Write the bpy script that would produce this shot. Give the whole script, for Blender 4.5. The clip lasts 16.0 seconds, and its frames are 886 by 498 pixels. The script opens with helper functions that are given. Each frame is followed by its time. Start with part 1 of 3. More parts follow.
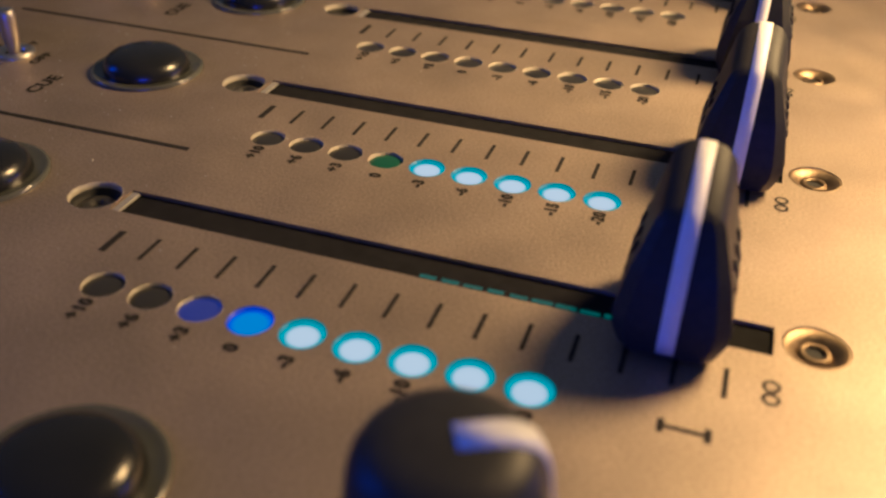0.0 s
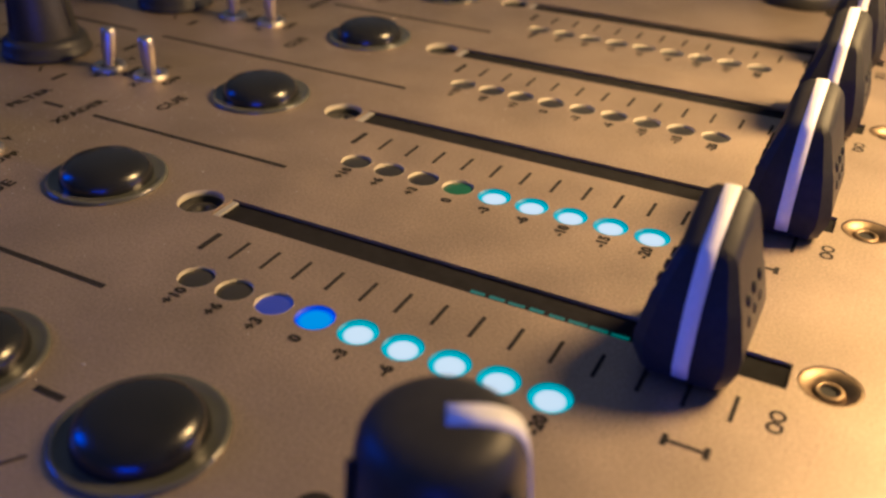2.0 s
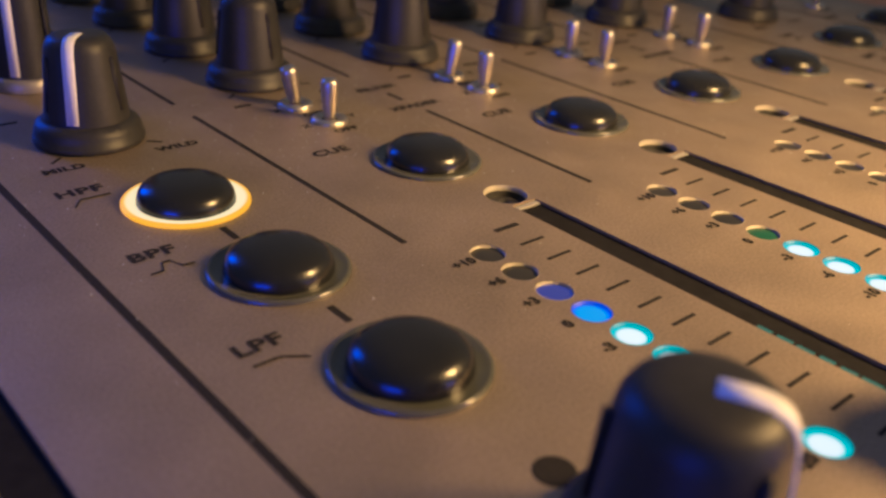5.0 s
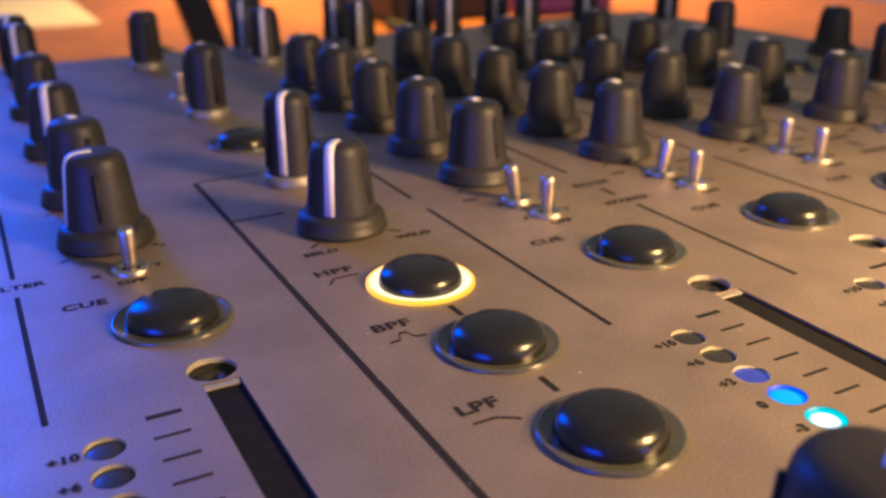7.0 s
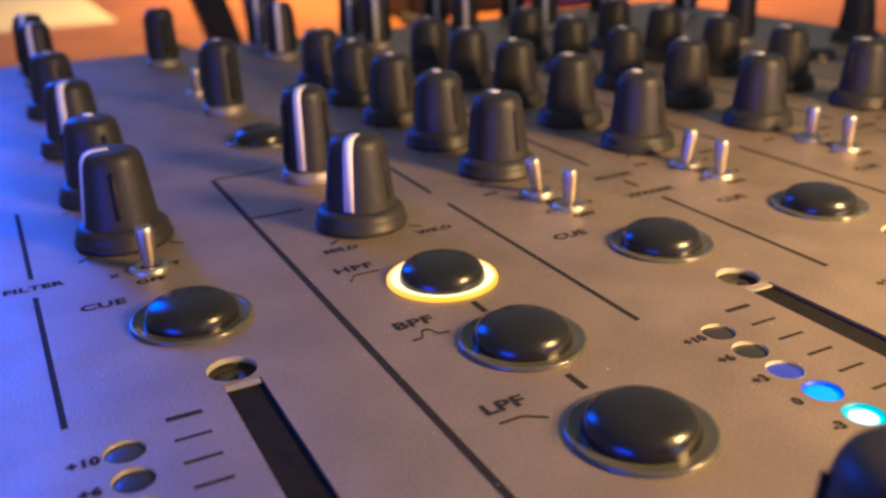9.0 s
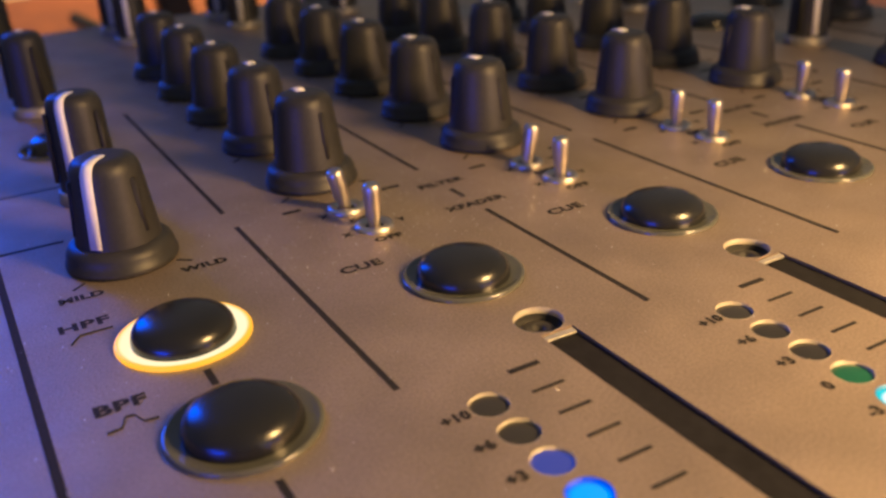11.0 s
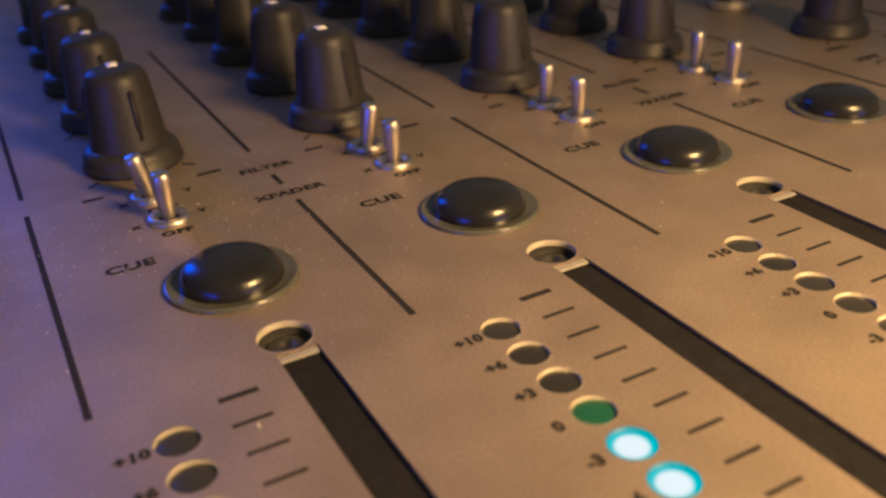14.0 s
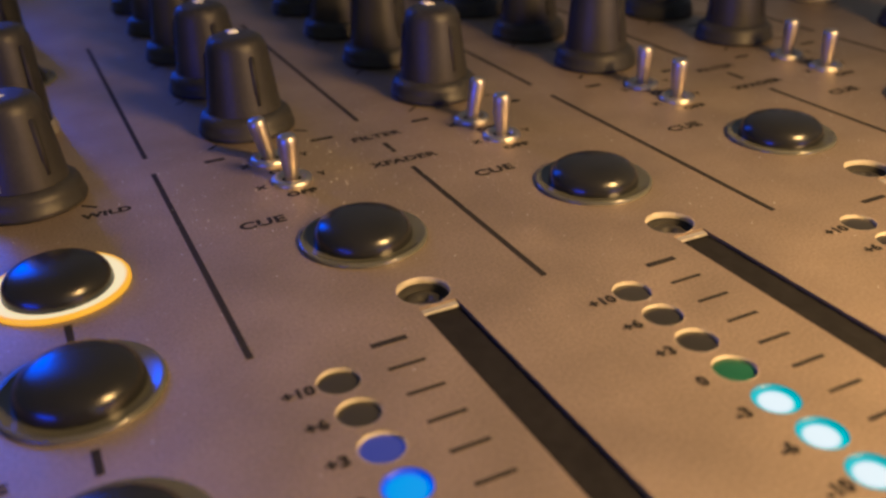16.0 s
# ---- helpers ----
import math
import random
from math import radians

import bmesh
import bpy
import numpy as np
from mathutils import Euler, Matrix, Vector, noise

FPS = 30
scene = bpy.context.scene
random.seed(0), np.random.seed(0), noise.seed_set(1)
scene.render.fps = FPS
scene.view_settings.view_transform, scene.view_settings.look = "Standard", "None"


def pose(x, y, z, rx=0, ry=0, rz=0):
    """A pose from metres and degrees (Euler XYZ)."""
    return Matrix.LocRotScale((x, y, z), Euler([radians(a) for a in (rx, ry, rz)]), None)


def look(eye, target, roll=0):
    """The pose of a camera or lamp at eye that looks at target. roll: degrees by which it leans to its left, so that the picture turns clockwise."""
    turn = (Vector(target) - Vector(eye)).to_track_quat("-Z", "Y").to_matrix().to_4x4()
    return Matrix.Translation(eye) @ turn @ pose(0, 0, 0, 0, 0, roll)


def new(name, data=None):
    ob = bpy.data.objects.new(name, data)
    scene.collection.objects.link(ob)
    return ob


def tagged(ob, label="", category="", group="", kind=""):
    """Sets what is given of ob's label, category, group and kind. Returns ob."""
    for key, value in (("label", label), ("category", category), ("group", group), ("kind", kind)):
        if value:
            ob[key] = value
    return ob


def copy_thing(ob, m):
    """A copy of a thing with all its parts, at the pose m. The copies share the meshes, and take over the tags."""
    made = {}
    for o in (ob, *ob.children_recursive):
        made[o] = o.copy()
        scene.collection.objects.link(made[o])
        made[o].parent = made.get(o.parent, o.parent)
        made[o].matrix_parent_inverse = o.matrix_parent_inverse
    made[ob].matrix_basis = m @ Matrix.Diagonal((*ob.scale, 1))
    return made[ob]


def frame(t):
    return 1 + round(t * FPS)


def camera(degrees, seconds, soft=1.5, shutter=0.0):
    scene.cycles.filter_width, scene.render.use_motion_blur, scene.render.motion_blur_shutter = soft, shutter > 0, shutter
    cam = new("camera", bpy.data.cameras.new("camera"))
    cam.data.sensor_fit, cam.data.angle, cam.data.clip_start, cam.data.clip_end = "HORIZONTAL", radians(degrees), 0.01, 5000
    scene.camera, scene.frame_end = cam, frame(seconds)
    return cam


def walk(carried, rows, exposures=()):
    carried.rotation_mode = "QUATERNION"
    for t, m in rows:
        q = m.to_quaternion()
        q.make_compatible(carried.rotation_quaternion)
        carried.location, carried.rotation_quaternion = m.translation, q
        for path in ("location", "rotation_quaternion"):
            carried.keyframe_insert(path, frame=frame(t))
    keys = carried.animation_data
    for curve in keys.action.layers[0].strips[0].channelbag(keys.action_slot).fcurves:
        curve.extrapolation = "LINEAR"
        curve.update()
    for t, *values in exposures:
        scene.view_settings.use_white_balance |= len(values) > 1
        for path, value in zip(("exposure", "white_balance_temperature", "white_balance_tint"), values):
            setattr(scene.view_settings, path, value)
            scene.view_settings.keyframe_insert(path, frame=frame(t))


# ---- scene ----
cam = camera(52.15, 16.0, 2.6)
PATH = [
    (0, (-0.06998, -0.05554, 0.05157), (0.7224, 0.1978, -0.5033), 1.89),
    (0.5, (-0.06941, -0.05622, 0.05221), (0.7079, 0.2302, -0.5079), 1.12),
    (1, (-0.06954, -0.05837, 0.05531), (0.7043, 0.2580, -0.4934), 1.09),
    (1.5, (-0.07295, -0.06041, 0.05269), (0.6959, 0.2933, -0.4800), 1.23),
    (2, (-0.07582, -0.06547, 0.05568), (0.6837, 0.3183, -0.4695), 1.23),
    (2.5, (-0.08047, -0.06381, 0.05183), (0.6621, 0.3552, -0.4706), 1.22),
    (3, (-0.07377, -0.06433, 0.05061), (0.6563, 0.3783, -0.4700), 1.50),
    (3.5, (-0.07205, -0.06257, 0.04995), (0.6176, 0.4412, -0.4703), 0.72),
    (4, (-0.07445, -0.06456, 0.04774), (0.5655, 0.5109, -0.4615), 1.36),
    (4.5, (-0.07737, -0.06558, 0.04584), (0.5495, 0.5422, -0.4416), 3.52),
    (5, (-0.08082, -0.06819, 0.04764), (0.5253, 0.5840, -0.4076), 4.01),
    (5.2, (-0.08165, -0.06829, 0.04722), (0.5114, 0.6096, -0.3873), 2.96),
    (7.5, (-0.08804, -0.07978, 0.05306), (0.3190, 0.7556, -0.3164), -0.57),
    (8, (-0.08826, -0.07816, 0.05162), (0.3128, 0.7610, -0.3157), -0.45),
    (10.3, (-0.07135, -0.07132, 0.05160), (0.3623, 0.7336, -0.3534), -3.60),
    (10.5, (-0.06652, -0.06955, 0.05193), (0.3757, 0.7292, -0.3560), -2.97),
    (11, (-0.05251, -0.06712, 0.05106), (0.3826, 0.7310, -0.3657), -3.24),
    (11.5, (-0.03831, -0.06767, 0.05024), (0.3941, 0.7260, -0.3776), -3.11),
    (12, (-0.02821, -0.06719, 0.05003), (0.4012, 0.7214, -0.3903), -2.98),
    (12.5, (-0.02104, -0.06741, 0.05000), (0.4055, 0.7164, -0.4014), -2.79),
    (13, (-0.01699, -0.06749, 0.04974), (0.4014, 0.7167, -0.4085), -3.19),
    (13.5, (-0.01846, -0.06832, 0.04982), (0.3924, 0.7173, -0.4128), -3.32),
    (14, (-0.02050, -0.07084, 0.05044), (0.3780, 0.7201, -0.4139), -3.46),
    (14.5, (-0.02146, -0.07033, 0.04989), (0.3674, 0.7233, -0.4181), -3.07),
    (15, (-0.02206, -0.06923, 0.04912), (0.3577, 0.7267, -0.4223), -2.59),
    (15.5, (-0.02417, -0.06980, 0.04997), (0.3490, 0.7289, -0.4221), -2.11),
    (16, (-0.03346, -0.07002, 0.05005), (0.3387, 0.7294, -0.4216), -2.13),
]
walk(cam, [(t, look(e, a, r)) for t, e, a, r in PATH],
     [(0, -1.15, 4700, 10), (2.5, -0.7, 4900, 10), (4, -0.6, 5200, 10), (5, -0.45, 5300, 10), (7.5, 0.35, 5300, 10), (8, 0.4, 5300, 10),
      (10.5, -0.1, 5400, 10), (12, -0.3, 5300, 10), (13, -0.5, 5300, 10), (16, -0.55, 5300, 10)])

cam.data.dof.use_dof = True
cam.data.dof.focus_distance = 0.112
cam.data.dof.aperture_fstop = 26

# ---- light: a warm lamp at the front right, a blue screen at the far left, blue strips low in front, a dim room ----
world = bpy.data.worlds.new("dim_room")
scene.world = world
world.use_nodes = True
world.node_tree.nodes["Background"].inputs[0].default_value = (1.0, 0.92, 0.86, 1)
world.node_tree.nodes["Background"].inputs[1].default_value = 0.165


def lamp(name, eye, target, power, colour, size, tall=0.0):
    data = bpy.data.lights.new(name, "AREA")
    data.shape, data.size, data.energy, data.color = "RECTANGLE" if tall else "DISK", size, power, colour
    data.size_y = tall or size
    ob = new(name, data)
    ob.matrix_world = look(eye, target)
    return ob


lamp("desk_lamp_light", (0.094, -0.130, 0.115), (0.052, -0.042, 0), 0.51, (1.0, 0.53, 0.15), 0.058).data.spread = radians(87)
lamp("blue_screen_light", (-0.262, 0.79, 0.28), (-0.195, 0.05, 0), 0.44, (0.004, 0.10, 1.0), 0.26, 0.44).data.spread = radians(41)
lamp("blue_strip_light", (-0.34, -0.14, 0.022), (0.0, -0.056, 0.010), 0.60, (0.01, 0.06, 1.0), 0.16, 0.03)
lamp("blue_strip_light_front", (0.20, -0.40, 0.026), (-0.02, -0.05, 0.012), 0.20, (0.02, 0.07, 1.0), 0.20, 0.04)
# added soft fill for front-facing pointers and dark plastics; its source is unseen
lamp("front_fill_light", (0.32, -1.05, 0.20), (-0.03, 0.06, 0.01), 0.9, (1.0, 0.84, 0.68), 0.70)
lamp("orange_table_light", (0.48, 1.00, 0.55), (0.48, 1.001, -0.07), 12.0, (1.0, 0.50, 0.05), 0.40).data.spread = radians(105)

# ---- materials ----
U = 0.0008          # one layout unit in metres


def material(name, base, rough=0.5, metal=0.0, spec=0.5, coat=0.0, grain=None, stain=None, bump=0.0, bump_scale=900.0, vary=0.0, rough_vary=None):
    """grain, stain: (scale, amount) of fine and of broad colour variation."""
    m = bpy.data.materials.new(name)
    m.use_nodes = True
    nt = m.node_tree
    b = nt.nodes["Principled BSDF"]
    b.inputs["Base Color"].default_value = (*base, 1)
    b.inputs["Roughness"].default_value = rough
    b.inputs["Metallic"].default_value = metal
    b.inputs["Specular IOR Level"].default_value = spec
    b.inputs["Coat Weight"].default_value = coat
    geo = nt.nodes.new("ShaderNodeNewGeometry")
    colour = None
    for pair in (grain, stain):
        if not pair:
            continue
        n = nt.nodes.new("ShaderNodeTexNoise")
        n.inputs["Scale"].default_value, n.inputs["Detail"].default_value = pair[0], 4
        nt.links.new(geo.outputs["Position"], n.inputs["Vector"])
        r = nt.nodes.new("ShaderNodeMapRange")
        r.inputs["From Min"].default_value, r.inputs["From Max"].default_value = 0.25, 0.75
        r.inputs["To Min"].default_value, r.inputs["To Max"].default_value = 1 - pair[1], 1 + pair[1] * 0.5
        nt.links.new(n.outputs["Fac"], r.inputs["Value"])
        mix = nt.nodes.new("ShaderNodeVectorMath")
        mix.operation = "MULTIPLY"
        if colour is None:
            mix.inputs[0].default_value = base
        else:
            nt.links.new(colour, mix.inputs[0])
        nt.links.new(r.outputs["Result"], mix.inputs[1])
        colour = mix.outputs[0]
    if vary:
        info = nt.nodes.new("ShaderNodeObjectInfo")
        r = nt.nodes.new("ShaderNodeMapRange")
        r.inputs["To Min"].default_value, r.inputs["To Max"].default_value = 1 - vary, 1 + vary
        nt.links.new(info.outputs["Random"], r.inputs["Value"])
        mix = nt.nodes.new("ShaderNodeVectorMath")
        mix.operation = "MULTIPLY"
        if colour is None:
            mix.inputs[0].default_value = base
        else:
            nt.links.new(colour, mix.inputs[0])
        nt.links.new(r.outputs["Result"], mix.inputs[1])
        colour = mix.outputs[0]
    if colour is not None:
        nt.links.new(colour, b.inputs["Base Color"])
    if rough_vary:
        n = nt.nodes.new("ShaderNodeTexNoise")
        n.inputs["Scale"].default_value, n.inputs["Detail"].default_value = rough_vary[0], 5
        nt.links.new(geo.outputs["Position"], n.inputs["Vector"])
        r = nt.nodes.new("ShaderNodeMapRange")
        r.inputs["From Min"].default_value, r.inputs["From Max"].default_value = 0.3, 0.7
        r.inputs["To Min"].default_value, r.inputs["To Max"].default_value = rough - rough_vary[1] / 2, rough + rough_vary[1] / 2
        nt.links.new(n.outputs["Fac"], r.inputs["Value"])
        nt.links.new(r.outputs["Result"], b.inputs["Roughness"])
    if bump:
        n = nt.nodes.new("ShaderNodeTexNoise")
        n.inputs["Scale"].default_value, n.inputs["Detail"].default_value = bump_scale, 3
        nt.links.new(geo.outputs["Position"], n.inputs["Vector"])
        k = nt.nodes.new("ShaderNodeBump")
        k.inputs["Strength"].default_value, k.inputs["Distance"].default_value = bump, 0.0002
        nt.links.new(n.outputs["Fac"], k.inputs["Height"])
        nt.links.new(k.outputs["Normal"], b.inputs["Normal"])
    return m


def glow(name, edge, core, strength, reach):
    """A lit lens: bright over the die in its middle, deeper in colour towards its rim. With edge and core alike it
    paints an even glow.
    """
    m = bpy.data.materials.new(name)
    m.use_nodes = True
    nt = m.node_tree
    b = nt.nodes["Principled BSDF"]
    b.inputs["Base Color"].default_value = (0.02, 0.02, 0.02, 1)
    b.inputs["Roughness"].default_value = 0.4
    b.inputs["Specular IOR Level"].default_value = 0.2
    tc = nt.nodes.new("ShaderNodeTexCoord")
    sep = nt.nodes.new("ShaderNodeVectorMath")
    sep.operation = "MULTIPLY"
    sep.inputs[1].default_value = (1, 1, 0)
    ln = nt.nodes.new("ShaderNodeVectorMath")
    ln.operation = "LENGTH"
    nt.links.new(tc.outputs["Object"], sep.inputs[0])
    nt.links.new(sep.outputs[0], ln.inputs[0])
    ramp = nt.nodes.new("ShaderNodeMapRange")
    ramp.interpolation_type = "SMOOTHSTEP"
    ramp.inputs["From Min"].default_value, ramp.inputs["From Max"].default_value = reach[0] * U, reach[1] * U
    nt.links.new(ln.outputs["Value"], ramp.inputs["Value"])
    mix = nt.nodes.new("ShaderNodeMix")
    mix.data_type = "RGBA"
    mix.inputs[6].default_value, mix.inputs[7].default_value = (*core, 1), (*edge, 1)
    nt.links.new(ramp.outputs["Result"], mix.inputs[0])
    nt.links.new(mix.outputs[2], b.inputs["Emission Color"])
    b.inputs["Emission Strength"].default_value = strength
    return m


PANEL = material("satin_silver_paint", (0.378, 0.308, 0.232), 0.48, 0.66, 0.5, grain=(3000, 0.28), stain=(70, 0.22), bump=0.42, bump_scale=3000, rough_vary=(130, 0.10))
CASE = material("black_case_steel", (0.035, 0.035, 0.037), 0.5, 0, 0.5, grain=(900, 0.2), bump=0.2)
INK = material("black_print", (0.022, 0.021, 0.020), 0.7, 0, 0.12, grain=(1800, 0.25))
KNOB = material("black_rubber_knob", (0.028, 0.028, 0.0275), 0.46, 0, 0.34, grain=(1500, 0.2), stain=(160, 0.25), bump=0.12, bump_scale=1800)
CAP = material("black_fader_plastic", (0.026, 0.026, 0.025), 0.50, 0, 0.16, grain=(1400, 0.2), bump=0.10, bump_scale=2000)
DOME = material("glossy_black_button", (0.013, 0.0135, 0.013), 0.24, 0, 0.5, stain=(220, 0.25), bump=0.04, bump_scale=1600)
COLLAR = material("smoked_translucent_collar", (0.080, 0.083, 0.068), 0.17, 0.0, 0.6, stain=(200, 0.2))
WHITE = material("white_pointer_plastic", (0.80, 0.79, 0.76), 0.45, grain=(1500, 0.06), vary=0.04)
CHROME = material("nickel_plate", (0.55, 0.52, 0.46), 0.40, 1.0, stain=(500, 0.2))
SCREW = material("bronze_zinc_screw", (0.20, 0.15, 0.09), 0.42, 1.0, grain=(900, 0.3))
DARK = material("dark_socket", (0.022, 0.022, 0.022), 0.6, 0, 0.25)
SLOT = material("slot_dust_cover", (0.015, 0.015, 0.0165), 0.8, 0, 0.05, grain=(700, 0.3))
EDGE = material("bare_metal_edge", (0.50, 0.48, 0.44), 0.4, 0.6, grain=(900, 0.2))
PALE = material("pale_cut_edge", (0.34, 0.31, 0.26), 0.5, 0.0, 0.4, grain=(1500, 0.15))
RING = material("grey_base_ring", (0.30, 0.28, 0.25), 0.45, 0.5, grain=(900, 0.2))
LENS = material("unlit_grey_lens", (0.024, 0.024, 0.022), 0.3, 0, 0.4, vary=0.25)
GREENLENS = material("unlit_green_lens", (0.012, 0.075, 0.045), 0.3, 0, 0.4)
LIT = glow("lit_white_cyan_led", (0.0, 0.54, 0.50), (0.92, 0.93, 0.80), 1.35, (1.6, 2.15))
# hole walls given their own glow in place of led light falling on them
CYANWALL = glow("painted_glow_cyan_wall", (0.0, 0.50, 0.47), (0.0, 0.50, 0.47), 1.0, (1, 2))
BLUEWALL = glow("painted_glow_blue_wall", (0.01, 0.10, 0.80), (0.01, 0.10, 0.80), 0.9, (1, 2))
DIMBLUE = glow("faint_blue_led", (0.03, 0.05, 0.28), (0.03, 0.05, 0.28), 1.0, (1, 2))
GREENLEAK = glow("painted_green_leak", (0.0, 0.26, 0.17), (0.0, 0.26, 0.17), 0.7, (1, 2))
BLUE = glow("lit_blue_led", (0.01, 0.10, 0.85), (0.0, 0.34, 0.72), 1.3, (1.7, 2.7))
AMBER = glow("lit_amber_collar", (1.0, 0.42, 0.01), (1.0, 0.74, 0.36), 1.5, (8.7, 9.5))
CYANRING = glow("lit_cyan_collar", (0.0, 0.50, 0.70), (0.05, 0.60, 0.72), 1.0, (6.0, 9.0))
RED = glow("lit_red_lens", (0.85, 0.05, 0.05), (0.95, 0.45, 0.40), 1.1, (8.4, 9.6))
DUST = material("pale_dust", (0.62, 0.60, 0.56), 0.8, vary=0.2)
WOOD = material("varnished_orange_wood", (0.42, 0.15, 0.025), 0.35, 0, 0.5, grain=(60, 0.3), stain=(5, 0.4), bump=0.1, bump_scale=120)
FLOOR = material("dark_floorboards", (0.08, 0.06, 0.045), 0.6, grain=(30, 0.3), stain=(3, 0.3))
PAPER = material("pale_lilac_paper", (0.62, 0.60, 0.80), 0.7, stain=(9, 0.1))
CLOTH = material("violet_cloth", (0.24, 0.12, 0.50), 0.8, grain=(120, 0.3), stain=(10, 0.2))
BOX = material("dark_equipment_case", (0.03, 0.03, 0.032), 0.5, grain=(80, 0.3))


# ---- makers ----
def part(name, bm, mat, parent, label="", smooth=True):
    me = bpy.data.meshes.new(name)
    bm.normal_update()
    for f in bm.faces:
        f.smooth = smooth
    bm.to_mesh(me)
    bm.free()
    me.materials.append(mat)
    ob = new(name, me)
    ob.parent = parent
    if label:
        ob["label"] = label
    return ob


def lathe(profile, n=40, close=True, arc=2 * math.pi):
    """A turned solid from (radius, height) pairs in layout units, bottom to top."""
    bm = bmesh.new()
    rings = []
    for r, z in profile:
        if r <= 1e-6:
            rings.append([bm.verts.new((0, 0, z * U))])
        else:
            rings.append([bm.verts.new((r * U * math.cos(arc * i / n), r * U * math.sin(arc * i / n), z * U)) for i in range(n)])
    for a, b in zip(rings, rings[1:]):
        for i in range(n):
            j = (i + 1) % n
            if len(a) == 1 and len(b) == 1:
                continue
            if len(b) == 1:
                bm.faces.new((a[i], a[j], b[0]))
            elif len(a) == 1:
                bm.faces.new((a[0], b[j], b[i]))
            else:
                bm.faces.new((a[i], a[j], b[j], b[i]))
    return bm


def slab(x0, x1, y0, y1, z0, z1, bevel=0.0):
    bm = bmesh.new()
    bmesh.ops.create_cube(bm, size=1)
    for v in bm.verts:
        v.co = Vector(((x0 + x1) / 2 + v.co.x * (x1 - x0), (y0 + y1) / 2 + v.co.y * (y1 - y0), (z0 + z1) / 2 + v.co.z * (z1 - z0))) * U
    if bevel:
        bmesh.ops.bevel(bm, geom=bm.edges[:], offset=bevel * U, segments=2, affect="EDGES")
    return bm


def ribbon(points, width, thick):
    """A strip of that width swept along points (units), lying across the given side vector."""
    bm = bmesh.new()
    rows = []
    for k, (p, side, up) in enumerate(points):
        p, side, up = Vector(p), Vector(side).normalized(), Vector(up).normalized()
        a, b = p - side * width / 2, p + side * width / 2
        rows.append([bm.verts.new(v * U) for v in (a - up * thick, a + up * 0.06, p + up * 0.14, b + up * 0.06, b - up * thick)])
    for a, b in zip(rows, rows[1:]):
        for i in range(4):
            bm.faces.new((a[i], a[i + 1], b[i + 1], b[i]))
    bm.faces.new(rows[0])
    bm.faces.new(rows[-1][::-1])
    bmesh.ops.recalc_face_normals(bm, faces=bm.faces[:])
    return bm


def at(x, y, z=0, rz=0, rx=0, ry=0):
    return pose(x * U, y * U, z * U, rx, ry, rz)


def base(name, label, category, group=""):
    return tagged(new(name), label, category, group)


# ---- the plan, in layout units ----
PITCH = 41.45
CH = [0, PITCH, 2 * PITCH, 3 * PITCH]
XA, XV, XV2, XB = -85.0, -44.2, 166.5, 207.5
XKA = -90.0         # knobs of the outer left strip
SHIFT_A = 12.4      # the outer strips sit higher up the panel
FADERS = [(x, 0.0) for x in CH] + [(XA, SHIFT_A), (XB, SHIFT_A)]
TICK, LEDSTEP = 5.45, 6.55
LEFT, RIGHT, FRONT, BACK = -150, 230, -150, 308

# ---- table and floor ----
floor = tagged(part("floor", slab(-3000, 3000, -2500, 4000, -1010, -1000), FLOOR, None, smooth=False), "dark floorboards in a dim room", "floor", kind="structure")
table = base("table", "varnished orange-brown wooden table under the mixer", "table")
part("tabletop", slab(-900, 1100, -450, 2300, -138, -96, 4), WOOD, table, smooth=False)
for x in (-820, 1020):
    for y in (-380, 2220):
        part("leg", slab(x - 45, x + 45, y - 45, y + 45, -1000, -138, 4), WOOD, table, smooth=False)

# ---- mixer body and its panel, with every slot and hole cut through ----
mixer = base("audio_mixer", "satin silver audio mixer with a black steel case", "mixer")


def loop_circle(x, y, r, n=22):
    return [(x + r * math.cos(2 * math.pi * i / n), y + r * math.sin(2 * math.pi * i / n)) for i in range(n)]


holes = []
for fx, fy in FADERS:
    holes.append([(fx - 2.45, 5.2 + fy), (fx - 2.45, -81 + fy), (fx + 3, -81 + fy), (fx + 3, 5.2 + fy)])
    holes.append(loop_circle(fx, 9.2 + fy, 3.8, 30))
    holes.append(loop_circle(fx + 0.8, -85.6 + fy, 3.8, 30))
    for k in range(9):
        holes.append(loop_circle(fx - 17.2, -4.6 - k * LEDSTEP + fy, 2.75))


def panel_mesh():
    bm = bmesh.new()
    outer = [(LEFT, FRONT), (RIGHT, FRONT), (RIGHT, BACK), (LEFT, BACK)]
    edges, rims = [], []
    for pts in [outer] + holes:
        vs = [bm.verts.new((x * U, y * U, 0)) for x, y in pts]
        es = [bm.edges.new((vs[i], vs[(i + 1) % len(vs)])) for i in range(len(vs))]
        edges += es
        rims.append(vs)
    bmesh.ops.triangle_fill(bm, use_beauty=True, use_dissolve=False, edges=edges, normal=(0, 0, 1))
    for k, vs in enumerate(rims):
        depth = -3.0 if k == 0 else (-0.6 if len(vs) == 4 else (-1.3 if len(vs) == 22 else -2.3))
        low = [bm.verts.new(v.co + Vector((0, 0, depth * U))) for v in vs]
        for i in range(len(vs)):
            j = (i + 1) % len(vs)
            bm.faces.new((vs[i], vs[j], low[j], low[i]))
    bmesh.ops.recalc_face_normals(bm, faces=bm.faces[:])
    return bm


